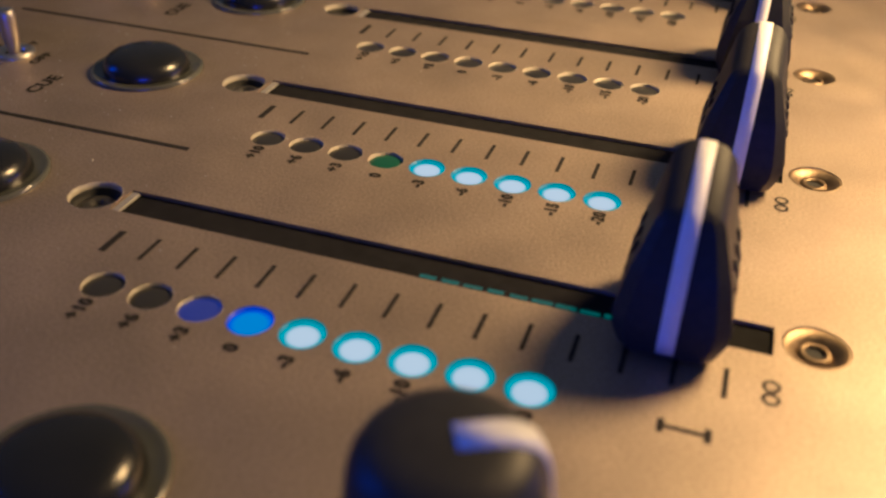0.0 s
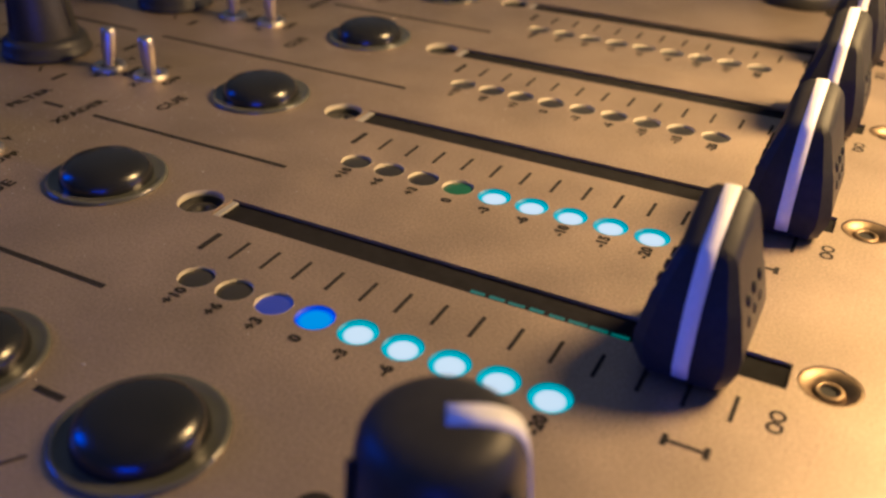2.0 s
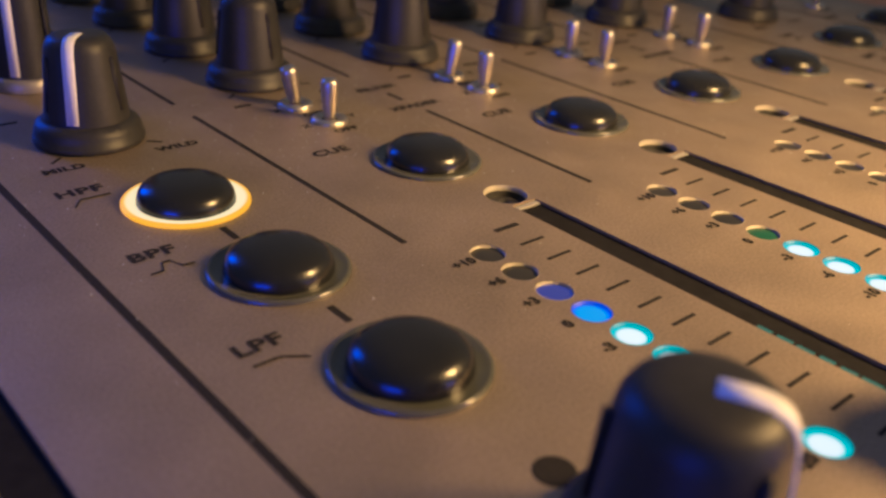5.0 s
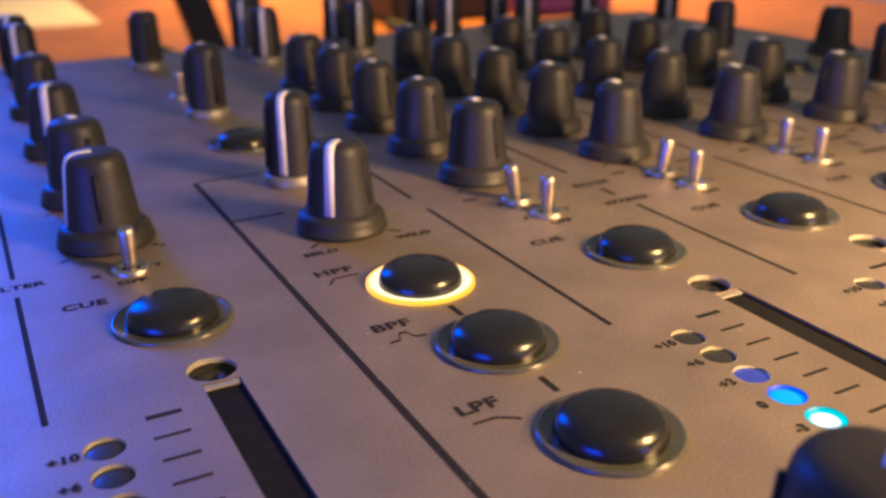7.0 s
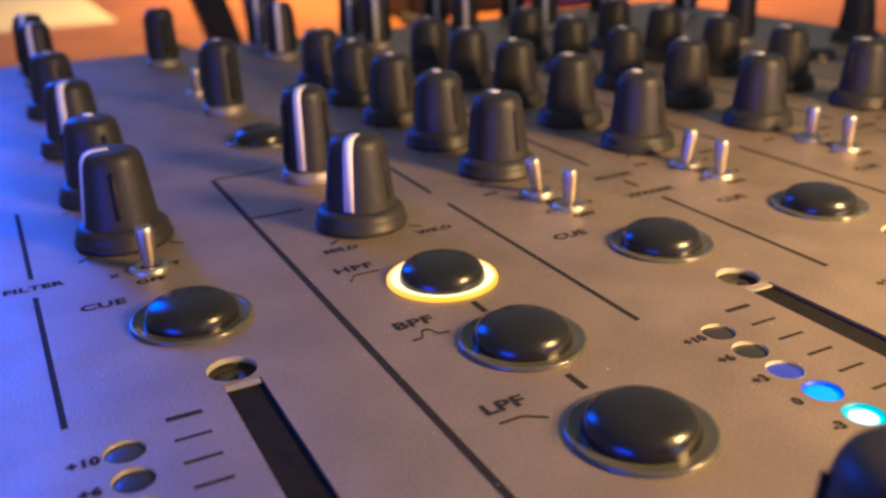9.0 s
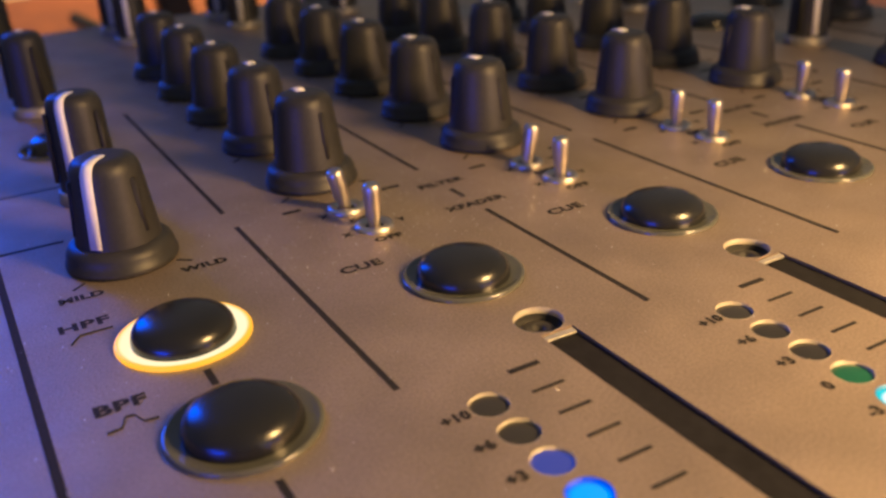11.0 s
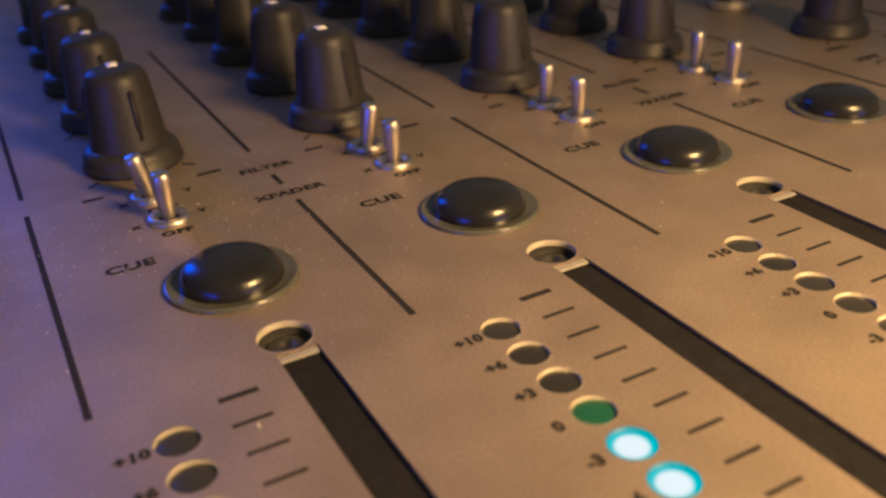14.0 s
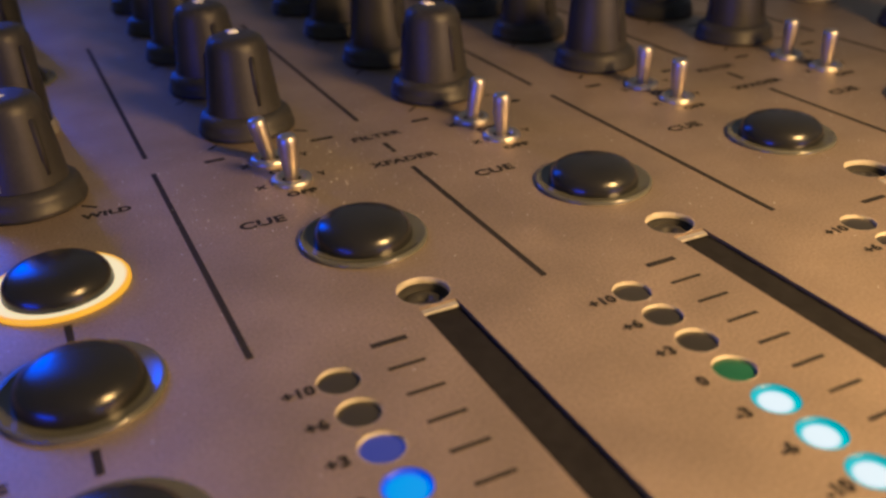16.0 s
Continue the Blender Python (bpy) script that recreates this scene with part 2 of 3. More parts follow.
panel = part("panel", panel_mesh(), PANEL, mixer, "satin silver painted front panel with black print", smooth=False)
part("case", slab(LEFT + 1, RIGHT - 1, FRONT + 1, BACK - 1, -88, -3.2, 1.5), CASE, mixer, smooth=False)
for x in (LEFT + 30, RIGHT - 30):
    for y in (FRONT + 30, BACK - 30):
        part("foot", lathe([(0, -96), (9, -96), (10, -95), (10, -88), (0, -88)]), CASE, mixer).location = (x * U, y * U, 0)

# print on the panel
INKZ = 0.07


def ink_bar(name, x0, x1, y0, y1):
    return part(name, slab(x0, x1, y0, y1, 0.0, INKZ), INK, panel, smooth=False)


def ink_text(words, x, y, height, rz=0, squeeze=1.0):
    cu = bpy.data.curves.new("print", "FONT")
    cu.body, cu.size, cu.align_x, cu.align_y = words, height * 1.38 * U, "CENTER", "CENTER"
    cu.space_character, cu.offset, cu.resolution_u = 1.08, 0.14 * U, 3
    tmp = bpy.data.objects.new("print", cu)
    scene.collection.objects.link(tmp)
    bpy.context.view_layer.update()
    me = bpy.data.meshes.new_from_object(tmp.evaluated_get(bpy.context.evaluated_depsgraph_get()))
    bpy.data.objects.remove(tmp)
    me.materials.clear()
    me.materials.append(INK)
    ob = new("printed_word", me)
    ob.parent = panel
    ob.matrix_basis = at(x, y, INKZ, rz) @ Matrix.Diagonal((squeeze, 1, 1, 1))
    ob["label"] = "black printed " + ("number " if words[-1].isdigit() else "word ") + words
    return ob


tick_mesh = None


def tick(x, y, heavy):
    global tick_mesh
    if tick_mesh is None:
        tick_mesh = ink_bar("scale_tick", -2.4, 2.4, -0.28, 0.28).data
        bpy.data.objects.remove(bpy.data.objects["scale_tick"])
    ob = new("scale_tick", tick_mesh)
    ob.parent = panel
    ob.location, ob.scale = (x * U, y * U, 0), (1, 1.7 if heavy else 1, 1)


for fx, fy in FADERS:
    for k in range(15):
        tick(fx - 8.9, fy - k * TICK, k == 0)
    for k, word in enumerate(("+10", "+6", "+3", "0", "-3", "-6", "-10", "-15", "-20")):
        ink_text(word, fx - 22.2, fy - 5.0 - k * LEDSTEP, 1.7)
    # the endless sign below the scale
    bm = bmesh.new()
    for s in (-1, 1):
        bmesh.ops.create_circle(bm, radius=1.0 * U, segments=16, matrix=at(s * 1.05, 0))
    ring_edges = bm.edges[:]
    out = bmesh.ops.extrude_edge_only(bm, edges=ring_edges)
    for v in [g for g in out["geom"] if isinstance(g, bmesh.types.BMVert)]:
        c = Vector(((1.05 if v.co.x > 0 else -1.05) * U, 0, 0))
        v.co = c + (v.co - c) * 0.62
    sign = part("infinity_sign", bm, INK, panel, smooth=False)
    sign.location = ((fx - 8.9) * U, (fy - 81) * U, INKZ * U)
    # the bracket under the meter
    ink_bar("bracket", fx - 17.9, fx - 17.4, fy - 75, fy - 70.6)
    ink_bar("bracket", fx - 18.6, fx - 16.7, fy - 70.9, fy - 70.2)
    ink_bar("bracket", fx - 18.6, fx - 16.7, fy - 75.6, fy - 74.9)
    ink_text("CUE", fx - 13.4, 40.2 + (fy * 1.1), 2.4, squeeze=1.12)
    ty = 53.8 + fy * 0.98
    ink_text("OFF", fx - 4.3, ty - 5.6, 1.7, squeeze=1.2)
    ink_text("X", fx - 9.8, ty - 0.4, 1.6)
    ink_text("Y", fx + 1.4, ty + 0.4, 1.6)
    if fy == 0:
        ink_text("OFF", fx - 4.3, ty + 5.1, 1.7, squeeze=1.2)
        ink_text("X", fx - 9.8, ty + 10.0, 1.6)
        ink_text("Y", fx + 1.4, ty + 10.6, 1.6)

LINE = 0.45
for x in (-25.1, 57.8, 140.7):
    ink_bar("separator_line", x - LINE, x + LINE, 4.7, 69.3)
    ink_bar("separator_line", x - LINE, x + LINE, 77.4, 164)
for x in (16.4, 99.2):
    ink_bar("separator_line", x - LINE, x + LINE, 4.7, 49)
    ink_bar("separator_line", x - LINE, x + LINE, 76, 166)
    ink_bar("dash", x - LINE, x + LINE, 57, 62)
    ink_text("FILTER", x, 66, 2.1, squeeze=1.1)
    ink_text("XFADER", x, 52.6, 2.1, squeeze=1.1)
for x, s in ((-65.3, 1), (190.0, -1)):
    ink_bar("separator_line", x - 0.6, x + 0.6, -110, 113.4)
    ink_bar("separator_line", min(x, x + s * 12), max(x, x + s * 12), 82.0, 82.8)
    ink_bar("separator_line", min(x + 1, x + s * 16), max(x - 1, x + s * 16), 113.6, 114.4)
for x in (-108.3,):
    ink_bar("separator_line", x - LINE, x + LINE, 17, 63)
    ink_bar("separator_line", x - LINE, x + LINE, 72, 112)
    ink_text("FILTER", x, 67.5, 2.1, squeeze=1.1)
for x in (XV, XV2):
    ink_bar("dash", x - 0.5, x + 0.5, 19.2, 23.6)
    ink_bar("dash", x - 0.5, x + 0.5, -8.2, -3.8)
    ink_text("MILD", x - 10.5, 56.4, 1.9, squeeze=1.1)
    ink_text("WILD", x + 9.5, 56.6, 1.9, squeeze=1.1)
    for word, y in (("HPF", 46.6), ("BPF", 21.4), ("LPF", -6.4)):
        ink_text(word, x - 11.9, y, 2.5, squeeze=1.2)
        pts = {"HPF": [(-4, -1.6), (-2, 1.6), (4, 1.6)], "BPF": [(-4, -1.6), (-1.6, -1.4), (-0.6, 1.6), (0.8, 1.6), (1.8, -1.4), (4, -1.6)],
               "LPF": [(-4, 1.0), (0, 1.0), (0.8, 0.8), (4, -1.6)]}[word]
        bm = ribbon([((px, py, 0.0), (0, 1, 0), (0, 0, 1)) for px, py in pts], 0.55, 0.0)
        curve = part("filter_curve", bm, INK, panel, smooth=False)
        curve.location, curve.scale = ((x - 11.4) * U, (y - 4.2) * U, INKZ * U), (0.78, 0.72, 1)
    for a in (-50, -130, 90):
        bm = lathe([(0, 0), (2.3 if a == 90 else 3.2, 0), (2.3 if a == 90 else 3.2, INKZ), (0, INKZ)], 28)
        dot = part("printed_dot", bm, INK, panel, smooth=False)
        dot.location = ((x + 14 * math.cos(radians(a))) * U, (-56.5 + 14 * math.sin(radians(a))) * U, 0)

for x in CH:
    ink_bar("worn_caption", x + 4.6, x + 9.0, 69.6, 70.7)
    ink_bar("worn_caption", x - 15.8, x - 12.2, 69.4, 70.5)
    ink_bar("worn_caption", x - 6.6, x - 1.6, 97.6, 98.6)

# scale marks round the knobs
KNOB_ROWS = [84, 114, 144, 174, 204]
SKIRTED = [(x - 4, y) for x in CH for y in KNOB_ROWS] + [(XKA, 84), (XKA, 114), (XKA, 160), (XKA, 210), (XB, 122), (XB, 160), (XV - 1.5, 68), (XV2, 68)]
LARGE = [(XV, -56.5), (XV2, -56.5)]
TALL = [(x, y) for x in CH for y in (262, 290)] + [(XV, 103), (XV2, 103), (XV, 182), (XV2, 182), (XV, 275), (XV2, 275), (XKA, 262), (XKA, 290), (XB, 262)]
mark = None
for x, y in SKIRTED:
    for a in (-140, -40, 90):
        if y < 0 or (y == 68 and a == 90):
            continue
        c, s = math.cos(radians(a)), math.sin(radians(a))
        if mark is None:
            mark = ink_bar("knob_mark", -1.4, 1.4, -0.25, 0.25)
            ob = mark
        else:
            ob = new("knob_mark", mark.data)
            ob.parent = panel
        ob.matrix_basis = at(x + 11.3 * c, y + 11.3 * s, 0, a)

# ---- faders ----
def fader_cap_mesh():
    """A tall waisted cap: wide foot, sloping sides, a rounded crest."""
    bm = bmesh.new()
    rows = []
    for hx, hy, z in ((7.9, 5.2, 0.8), (8.9, 6.2, 3.6), (8.8, 6.3, 5.5), (8.3, 5.7, 8.6), (7.9, 5.2, 10.9), (7.6, 4.9, 11.7),
                      (5.6, 3.5, 17.4), (5.3, 3.1, 18.2), (4.9, 2.4, 18.9), (4.3, 1.4, 19.3)):
        c = min(hx, hy) * 0.25
        lean = 0.38 * max(0.0, z - 12.0) / 7.0      # the crest falls towards one side
        rows.append([bm.verts.new((x * U, y * U, (z + lean * x) * U)) for x, y in (
            (hx, -hy + c), (hx, hy - c), (hx - c, hy), (-hx + c, hy), (-hx, hy - c), (-hx, -hy + c), (-hx + c, -hy), (hx - c, -hy))])
    for a, b in zip(rows, rows[1:]):
        for i in range(8):
            bm.faces.new((a[i], a[(i + 1) % 8], b[(i + 1) % 8], b[i]))
    bm.faces.new(rows[-1])
    bm.faces.new(rows[0][::-1])
    bmesh.ops.recalc_face_normals(bm, faces=bm.faces[:])
    return bm


def build_fader():
    f = base("fader", "black channel fader with a white-striped cap pulled down", "fader", "channel faders")
    part("track", slab(-3.6, 3.6, -82, 6, -1.6, -0.62), SLOT, f, "dark dust cover in the fader slot", smooth=False)
    part("slot_end", slab(-2.4, 2.9, 3.9, 5.1, -0.6, -0.2, 0.1), EDGE, f, "bare metal end of the slot", smooth=False)
    stem = part("stem", slab(-1.2, 1.2, -73, -66, -0.62, 1.4, 0.2), CHROME, f)
    cap = part("cap", fader_cap_mesh(), CAP, f)
    cap.data.set_sharp_from_angle(angle=radians(27))
    cap.location = (0, -69.5 * U, 0)
    path = [((x, 0, z), (0, 1, 0), u) for x, z, u in (
        (-8.25, 1.6, (-1, 0, -0.3)), (-8.95, 3.6, (-1, 0, 0)), (-8.85, 5.5, (-1, 0, 0.1)), (-8.35, 8.6, (-1, 0, 0.2)), (-7.95, 10.9, (-1, 0, 0.2)), (-7.6, 11.7, (-1, 0, 0.4)),
        (-5.65, 15.85, (-0.9, 0, 0.6)), (-5.3, 16.5, (-0.8, 0, 0.8)), (-4.6, 17.35, (-0.6, 0, 1)), (0, 19.35, (-0.3, 0, 1)), (4.4, 21.0, (0.1, 0, 1)), (5.4, 20.1, (1, 0, 0.6)),
        (7.65, 11.8, (1, 0, 0.3)), (8.35, 8.6, (1, 0, 0.2)), (8.9, 3.6, (1, 0, 0)))]
    part("stripe", ribbon([(Vector(p) + 0.12 * Vector(u).normalized(), side, u) for p, side, u in path], 1.9, 0.4), WHITE, cap, "white pointer stripe")
    # grip dimples on both end faces
    for side in (-1, 1):
        for r in range(2):
            for c in range(-1, 2):
                bm = lathe([(0, -0.25), (0.75, -0.2), (0.75, 0.12), (0.45, 0.24), (0, 0.28)], 12)
                d = part("grip_dimple", bm, DARK, cap)
                d.matrix_basis = at(c * 3.2, side * (5.72 - 0.5 * r), 8.4 + r * 2.7, 0, -side * 80)
    return f


def build_screw_hole():
    s = base("recessed_screw", "dark recessed screw in a panel hole", "screw", "fader screws")
    part("cup", lathe([(3.9, -1.3), (3.6, -0.98), (3.3, -1.9), (0, -2.0)], 30), DARK, s)
    part("rim", lathe([(3.78, -1.0), (3.76, -0.03), (3.66, -0.02), (3.62, -1.0)], 30), PALE, s, "pale bare edge of the panel hole")
    part("head", lathe([(2.4, -2.05), (2.6, -1.75), (2.3, -1.45), (0.9, -1.35), (0.8, -1.85), (0, -1.85)], 20), KNOB, s)
    return s


def build_screw():
    s = base("panel_screw", "bronze countersunk socket screw in the panel", "screw", "panel screws")
    part("dish", lathe([(4.0, -1.3), (3.78, -1.25), (3.75, -0.12), (3.5, -0.1), (2.2, -0.75), (1.9, -1.1)], 32), SCREW, s, "bronze countersunk dish")
    part("head", lathe([(1.95, -1.1), (1.8, -0.7), (1.2, -0.62), (1.1, -1.1)], 28), SCREW, s)
    part("socket", lathe([(1.5, -1.0), (1.15, -1.0), (0, -1.05)], 6), DARK, s, "dark hexagonal socket")
    return s


first_fader = first_hole = first_screw = None
for fx, fy in FADERS:
    if first_fader is None:
        first_fader, first_hole, first_screw = build_fader(), build_screw_hole(), build_screw()
        first_fader.matrix_basis, first_hole.matrix_basis, first_screw.matrix_basis = at(fx, fy), at(fx, fy + 9.2), at(fx + 0.8, fy - 85.6, 0, 20)
    else:
        lower = copy_thing(first_fader, at(fx, fy))
        for c in lower.children:        # these caps stand at the very end of their slots
            if c.name.startswith(("cap", "stem")):
                c.location.y -= 4.4 * U
        copy_thing(first_hole, at(fx, fy + 9.2, 0, fx * 3))
        copy_thing(first_screw, at(fx + 0.8, fy - 85.6, 0, fx * 5))


# glowing dashes stand in for meter light leaking into the first fader slot
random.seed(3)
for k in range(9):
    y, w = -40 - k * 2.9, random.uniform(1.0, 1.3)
    part("painted_leak_dash", slab(-1.5, -0.95 + 0.2 * random.random(), y - w, y + w, -0.63, -0.54), GREENLEAK, first_fader, "glowing green dash standing in for meter light in the slot", smooth=False)


# ---- level meter lamps ----
def build_led(mat, label, wall=None):
    led = base("led", label, "led", "level meter leds")
    top = -0.42 if wall else -0.34
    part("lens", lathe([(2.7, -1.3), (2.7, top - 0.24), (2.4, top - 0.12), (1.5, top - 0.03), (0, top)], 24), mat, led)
    part("bezel", lathe([(2.74, -1.2), (2.72, -0.04), (2.6, -0.02), (2.58, -1.2)], 24), wall or PALE, led, "wall of the led hole with the led's light painted as glow" if wall else "pale bare edge of the led hole")
    return led


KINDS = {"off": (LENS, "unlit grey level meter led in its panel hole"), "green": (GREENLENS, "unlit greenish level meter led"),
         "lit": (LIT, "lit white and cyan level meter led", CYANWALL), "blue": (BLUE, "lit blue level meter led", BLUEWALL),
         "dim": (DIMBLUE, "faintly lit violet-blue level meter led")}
METERS = [["off", "off", "dim", "blue"] + ["lit"] * 5, ["off", "off", "off", "green"] + ["lit"] * 5] + [["off"] * 9] * 4
made = {}
for (fx, fy), states in zip(FADERS, METERS):
    for k, state in enumerate(states):
        m = at(fx - 17.2, fy - 4.6 - k * LEDSTEP)
        if state not in made:
            made[state] = build_led(*KINDS[state])
            made[state].matrix_basis = m
        else:
            copy_thing(made[state], m)


# ---- push buttons ----
def build_button(collar_mat, label, group, collar_label):
    b = base("push_button", label, "button", group)
    part("collar", lathe([(9.75, 0.0), (9.75, 0.4), (9.55, 0.62), (9.2, 0.66), (8.9, 0.5), (8.0, 0.42), (7.5, 0.3), (6.0, 0.2)], 56), collar_mat, b, collar_label)
    part("dome", lathe([(7.5, 0.3), (7.45, 0.9), (7.2, 1.8), (6.75, 2.55), (5.95, 3.15), (4.6, 3.65), (2.6, 3.92), (0, 4.0)], 56), DOME, b)
    return b


plain = build_button(COLLAR, "glossy black domed push button, unlit", "push buttons", "smoked translucent collar")
lit_amber = build_button(AMBER, "glossy black domed push button with a glowing amber ring", "push buttons", "glowing amber ring")
lit_cyan = build_button(CYANRING, "glossy black domed push button with a glowing cyan ring", "push buttons", "glowing cyan ring")
lit_amber.matrix_basis = at(XV, 34.6)
copy_thing(lit_amber, at(XV2, 8))
lit_cyan.matrix_basis = at(XV2 + 3, -95)
plain.matrix_basis = at(CH[0] - 1.3, 27.8)
for x, y in [(c - 1.3, 27.8) for c in CH[1:]] + [(XA - 1.3, 41.2), (XB, 40.5), (XV, 8), (XV, -20), (XV2, 34), (XV2, -20), (XV, 143), (XV2, 143)]:
    copy_thing(plain, at(x, y))


# ---- toggle switches ----
def build_toggle():
    s = base("toggle_switch", "small nickel toggle switch standing in the panel", "switch", "toggle switches")
    part("nut", lathe([(3.6, 0.0), (3.6, 0.5), (3.2, 0.95), (2.4, 1.0), (1.9, 0.6), (1.7, 0.3)], 28), CHROME, s)
    part("bush", lathe([(1.75, 0.3), (0.6, 0.45), (0, 0.5)], 20), DARK, s, "dark ball socket")
    part("lever", lathe([(1.1, 0.2), (1.25, 1.6), (1.5, 3.5), (1.68, 7.2), (1.6, 8.0), (1.3, 8.45), (0.9, 8.55), (0, 8.6)], 20), CHROME, s)
    return s


toggle = build_toggle()
toggle.matrix_basis = at(CH[0] - 4.3, 53.8)
lean = {0: -12, 1: 11, 2: 3, 3: 2}
for k, x in enumerate(CH):
    if k:
        copy_thing(toggle, at(x - 4.3, 53.8))
    far = copy_thing(toggle, at(x - 4.9, 64.9))
    for c in far.children:
        if c.name.startswith("lever"):
            c.rotation_euler = (0, radians(lean[k]), 0)
for x in (XA - 1.5, XB):
    copy_thing(toggle, at(x - 2.0, 66.0))


# ---- knobs ----
def knob_rim(h, r1):
    """The rounded shoulder of a knob, from its side to the middle of its top."""
    k = 0.62 if r1 < 6 else 0.95
    return [(r1 + 0.3, h - 4.2 * k), (r1, h - 2.6 * k), (r1 - 0.55 * k, h - 1.5 * k), (r1 - 1.4 * k, h - 0.7 * k), (r1 - 2.6 * k, h - 0.22 * k), (r1 - 4.0 * k, h - 0.02)]


def body_profile(h, r0, r1, z0):
    return [(r0, z0), (r0 - 0.1, z0 + 0.6)] + knob_rim(h, r1) + [(0, h)]


def pointer(h, r0, r1, z0):
    rim = knob_rim(h, r1)
    ups = [(1, 0, 0.1), (1, 0, 0.3), (1, 0, 0.7), (0.6, 0, 1), (0.3, 0, 1), (0, 0, 1)]
    return ribbon([((r0 + 0.02, 0, z0 + 0.6), (0, 1, 0), (1, 0, 0))] + [((r + 0.03, 0, z + 0.03), (0, 1, 0), u) for (r, z), u in zip(rim, ups)]
                  + [((0.4, 0, h + 0.03), (0, 1, 0), (0, 0, 1))], 2.1 * (r1 / 5.8), 0.4)


def build_knob(style):
    if style == "skirted":
        k = base("rotary_knob", "black rubber rotary knob with a flared skirt and white pointer", "knob", "skirted knobs")
        h, r0, r1, z0 = 18.8, 7.2, 5.5, 4.2
        part("skirt", lathe([(9.3, 0.15), (9.45, 0.5), (9.4, 1.1), (9.15, 1.3), (9.0, 2.6), (8.6, 3.5), (8.0, 4.0), (7.5, 4.3), (6.5, 4.35)], 48), KNOB, k)
    elif style == "large":
        k = base("large_rotary_knob", "large black rotary knob with a flared skirt and white pointer", "knob", "large knobs")
        h, r0, r1, z0 = 18.6, 8.4, 7.2, 4.0
        part("skirt", lathe([(10.6, 0.15), (10.7, 0.8), (10.5, 2.8), (9.9, 3.6), (9.0, 4.0), (7.8, 4.1)], 48), KNOB, k)
    else:
        k = base("tall_knob", "tall slim black rotary knob with a white pointer", "knob", "tall knobs")
        h, r0, r1, z0 = 22.0, 5.9, 5.0, 2.8
        part("skirt", lathe([(6.6, 0.1), (6.7, 0.6), (6.5, 2.2), (5.9, 2.8), (5.0, 2.9)], 44), RING, k, "grey metal base ring")
    cap = part("body", lathe(body_profile(h, r0, r1, z0), 48), KNOB, k)
    part("pointer", pointer(h, r0, r1, z0), WHITE, cap, "white pointer line")
    for a in (75, 195, 315):
        fl = part("grip_groove", slab(-0.34, 0.34, -0.62, 0.62, z0 + 1.8, h - 3.2, 0.25), DARK, cap, "dark moulded grip groove")
        fl.matrix_basis = Matrix.Rotation(radians(a), 4, "Z") @ at((r0 + r1) / 2 + 0.95, 0) @ Matrix.Rotation(math.atan2(r1 - r0, h - z0) * 0.75, 4, "Y")
    return k


skirted, tall, large = build_knob("skirted"), build_knob("tall"), build_knob("large")
random.seed(4)
# which way each pointer faces, in degrees: most channel controls stand at noon
TURN = {(XV - 1.5, 68): 230, (XV2, 68): 90, (XV, -56.5): -62, (XKA, 84): 185, (XKA, 160): 245, (XV, 103): 232, (XV2, 103): 240, (XV, 182): 90, (XV2, 182): 90, (XV, 275): 80}
for proto, places in ((skirted, SKIRTED), (tall, TALL), (large, LARGE)):
    for n, (x, y) in enumerate(places):
        face = TURN.get((x, y), 90 + random.uniform(-6, 6) if proto is not tall else 245 + random.uniform(-8, 8))
        if n == 0:
            proto.matrix_basis = at(x, y, 0, face)
        else:
            copy_thing(proto, at(x, y, 0, face))

# a red-lit button and two more switches further up the panel
lit_red = build_button(RED, "glossy black domed push button with a glowing red ring", "push buttons", "glowing red ring")
lit_red.matrix_basis = at(213, 93)
for x in (XV, XV2):
    copy_thing(toggle, at(x - 1.5, 214))

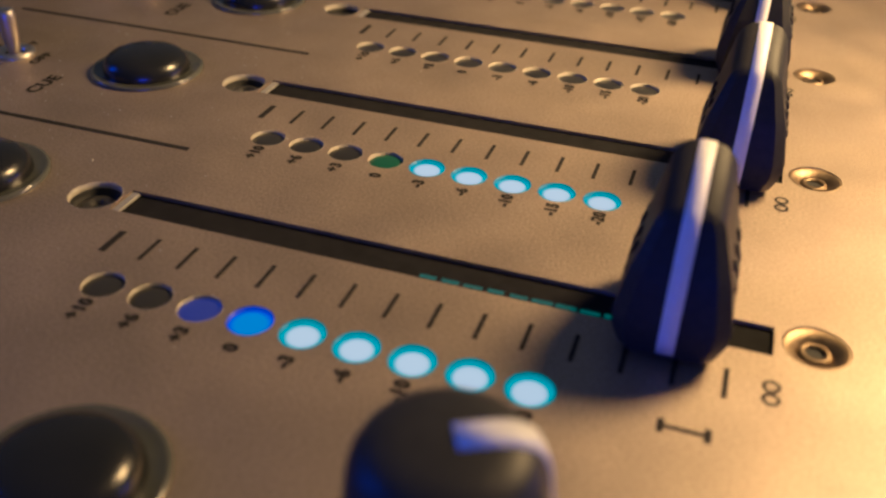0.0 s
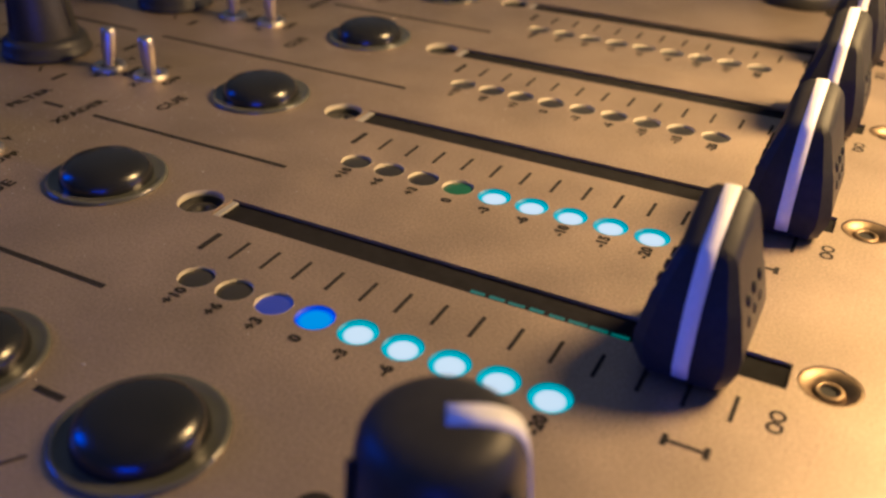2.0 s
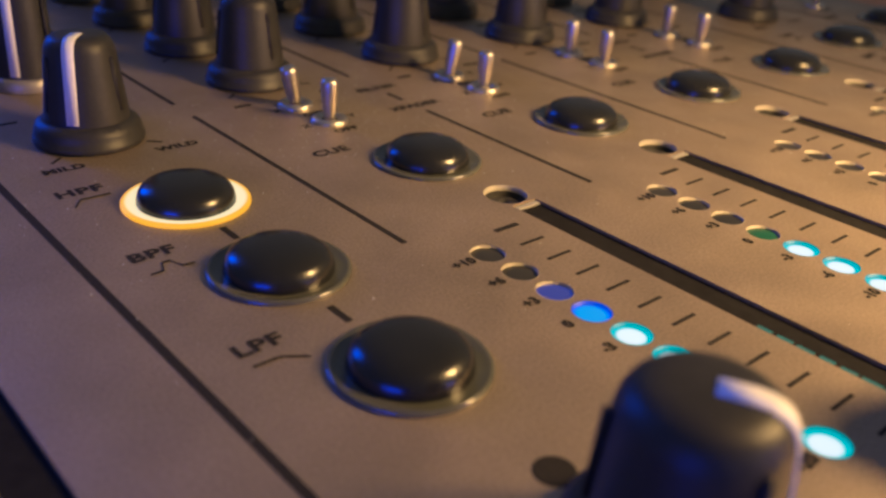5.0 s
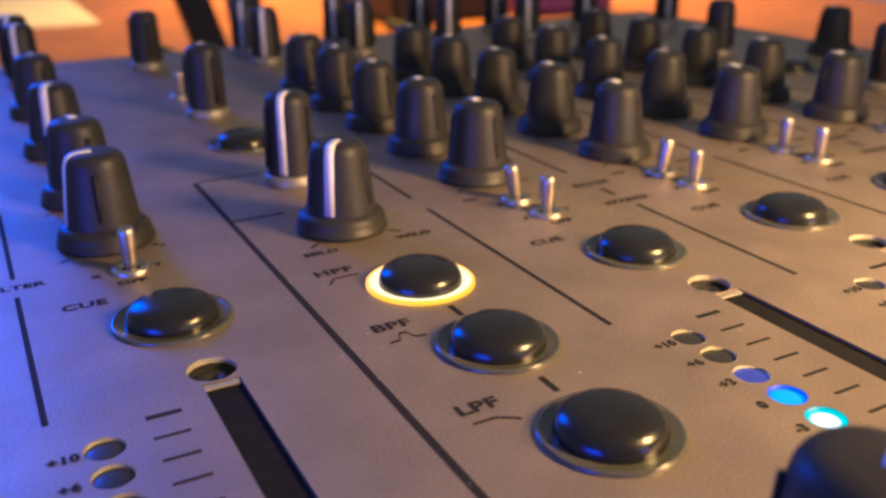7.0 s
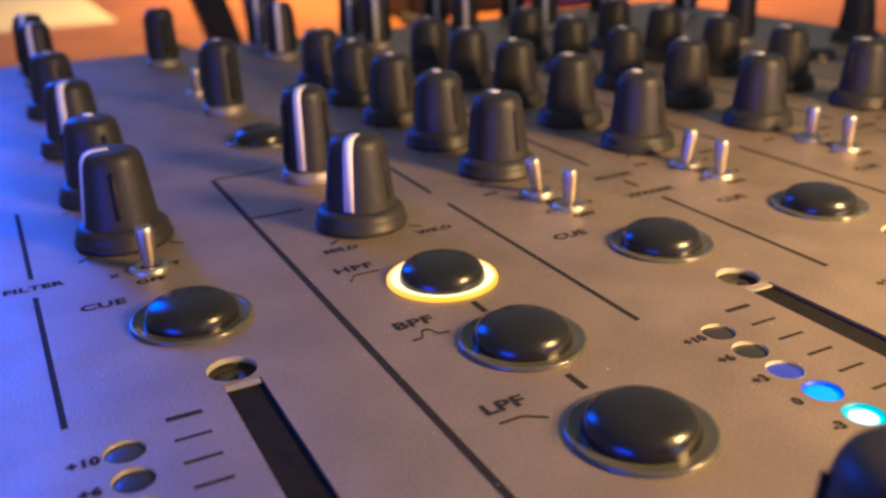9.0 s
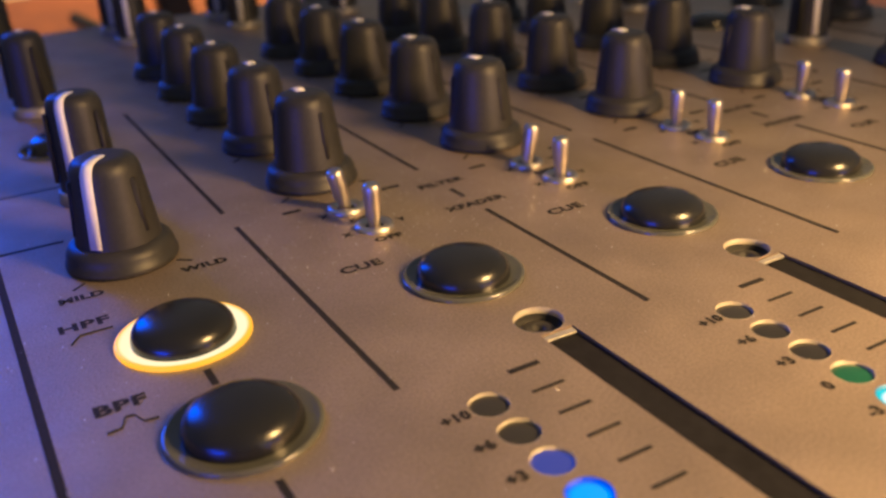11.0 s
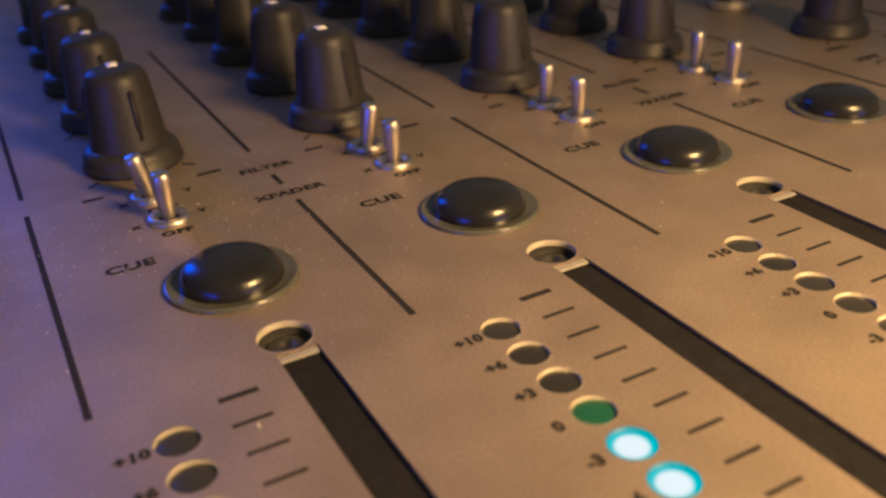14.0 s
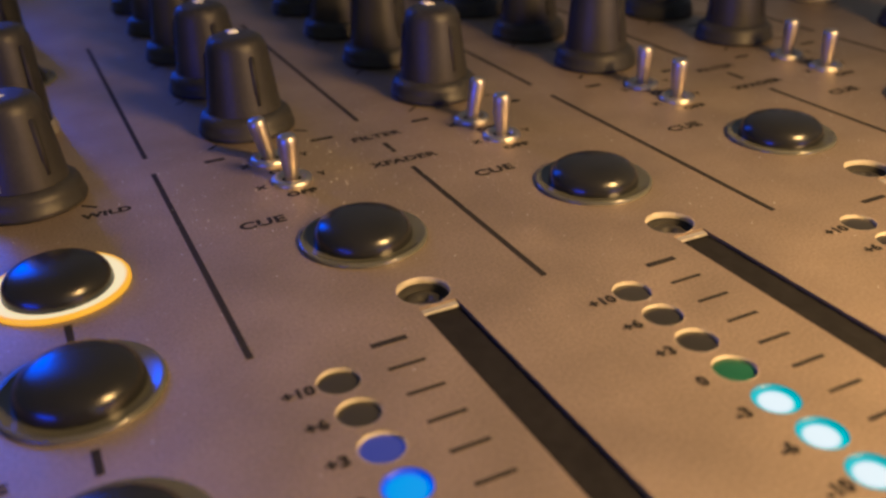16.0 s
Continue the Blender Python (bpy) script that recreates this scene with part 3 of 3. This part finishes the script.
# ---- what stands behind the mixer ----
paper = tagged(part("paper_sheet", slab(-560, 60, 1180, 1960, -95.8, -95.2), PAPER, None, smooth=False), "pale lilac paper sheet on the wooden table", "paper")
cloth = tagged(part("violet_cloth", slab(560, 700, 930, 1300, -95.9, -50, 4), CLOTH, None), "violet cloth folded on the wooden table", "cloth")
case = tagged(part("equipment_case", slab(380, 520, 960, 1180, -95.9, -55, 5), BOX, None, smooth=False), "small black equipment case on the wooden table", "case")
stand = base("stand", "black two-legged stand on the wooden table", "stand")
for x, lean in ((64, -16), (112, -7)):
    leg = part("leg", slab(-13, 13, -13, 13, -102, 200, 3), BOX, stand, smooth=False)
    leg.matrix_basis = at(x, 700, 6, 0, 0, lean)
part("top_bar", slab(0, 102, 687, 713, 192, 218, 3), BOX, stand, smooth=False)
for x, y, rz in ((55, 620, 18), (92, 640, -6), (330, 560, 4)):
    c = bpy.data.curves.new("cable", "CURVE")
    c.dimensions, c.bevel_depth, c.bevel_resolution = "3D", 7 * U, 3
    sp = c.splines.new("BEZIER")
    sp.bezier_points.add(2)
    for bp, p in zip(sp.bezier_points, ((x - 20, 300, -60), (x, 420, -80), (x + rz * 4, 900, -86))):
        bp.co = Vector(p) * U
        bp.handle_left_type = bp.handle_right_type = "AUTO"
    ob = new("cable", c)
    c.materials.append(BOX)
    tagged(ob, "thick black cable running behind the mixer", "cable", "cables")

# ---- dust ----
rng = random.Random(7)
bm = bmesh.new()
for k in range(1100):
    x, y = rng.uniform(-70, 150), rng.gauss(48, 32)
    if k % 3 == 0:
        x, y = rng.gauss(0, 20), rng.gauss(55, 12)
    if any((x - hx) ** 2 + (y - hy) ** 2 < 30 for hx, hy in [(c, 9.2) for c in CH]) or any(abs(x - c) < 4 and y < 6 for c in CH):
        continue
    r = 0.035 + 0.10 * rng.random() ** 2
    pts = [bm.verts.new(((x + r * rng.uniform(0.6, 1.3) * math.cos(a)) * U, (y + r * rng.uniform(0.6, 1.3) * math.sin(a)) * U, rng.uniform(0.02, 0.16) * U)) for a in (0, 1.3, 2.5, 3.7, 5.0)]
    top = bm.verts.new((x * U, y * U, 0.25 * U))
    for i in range(5):
        bm.faces.new((pts[i], pts[(i + 1) % 5], top))
tagged(part("dust", bm, DUST, None), "pale dust specks on the panel", "dust", kind="stuff")
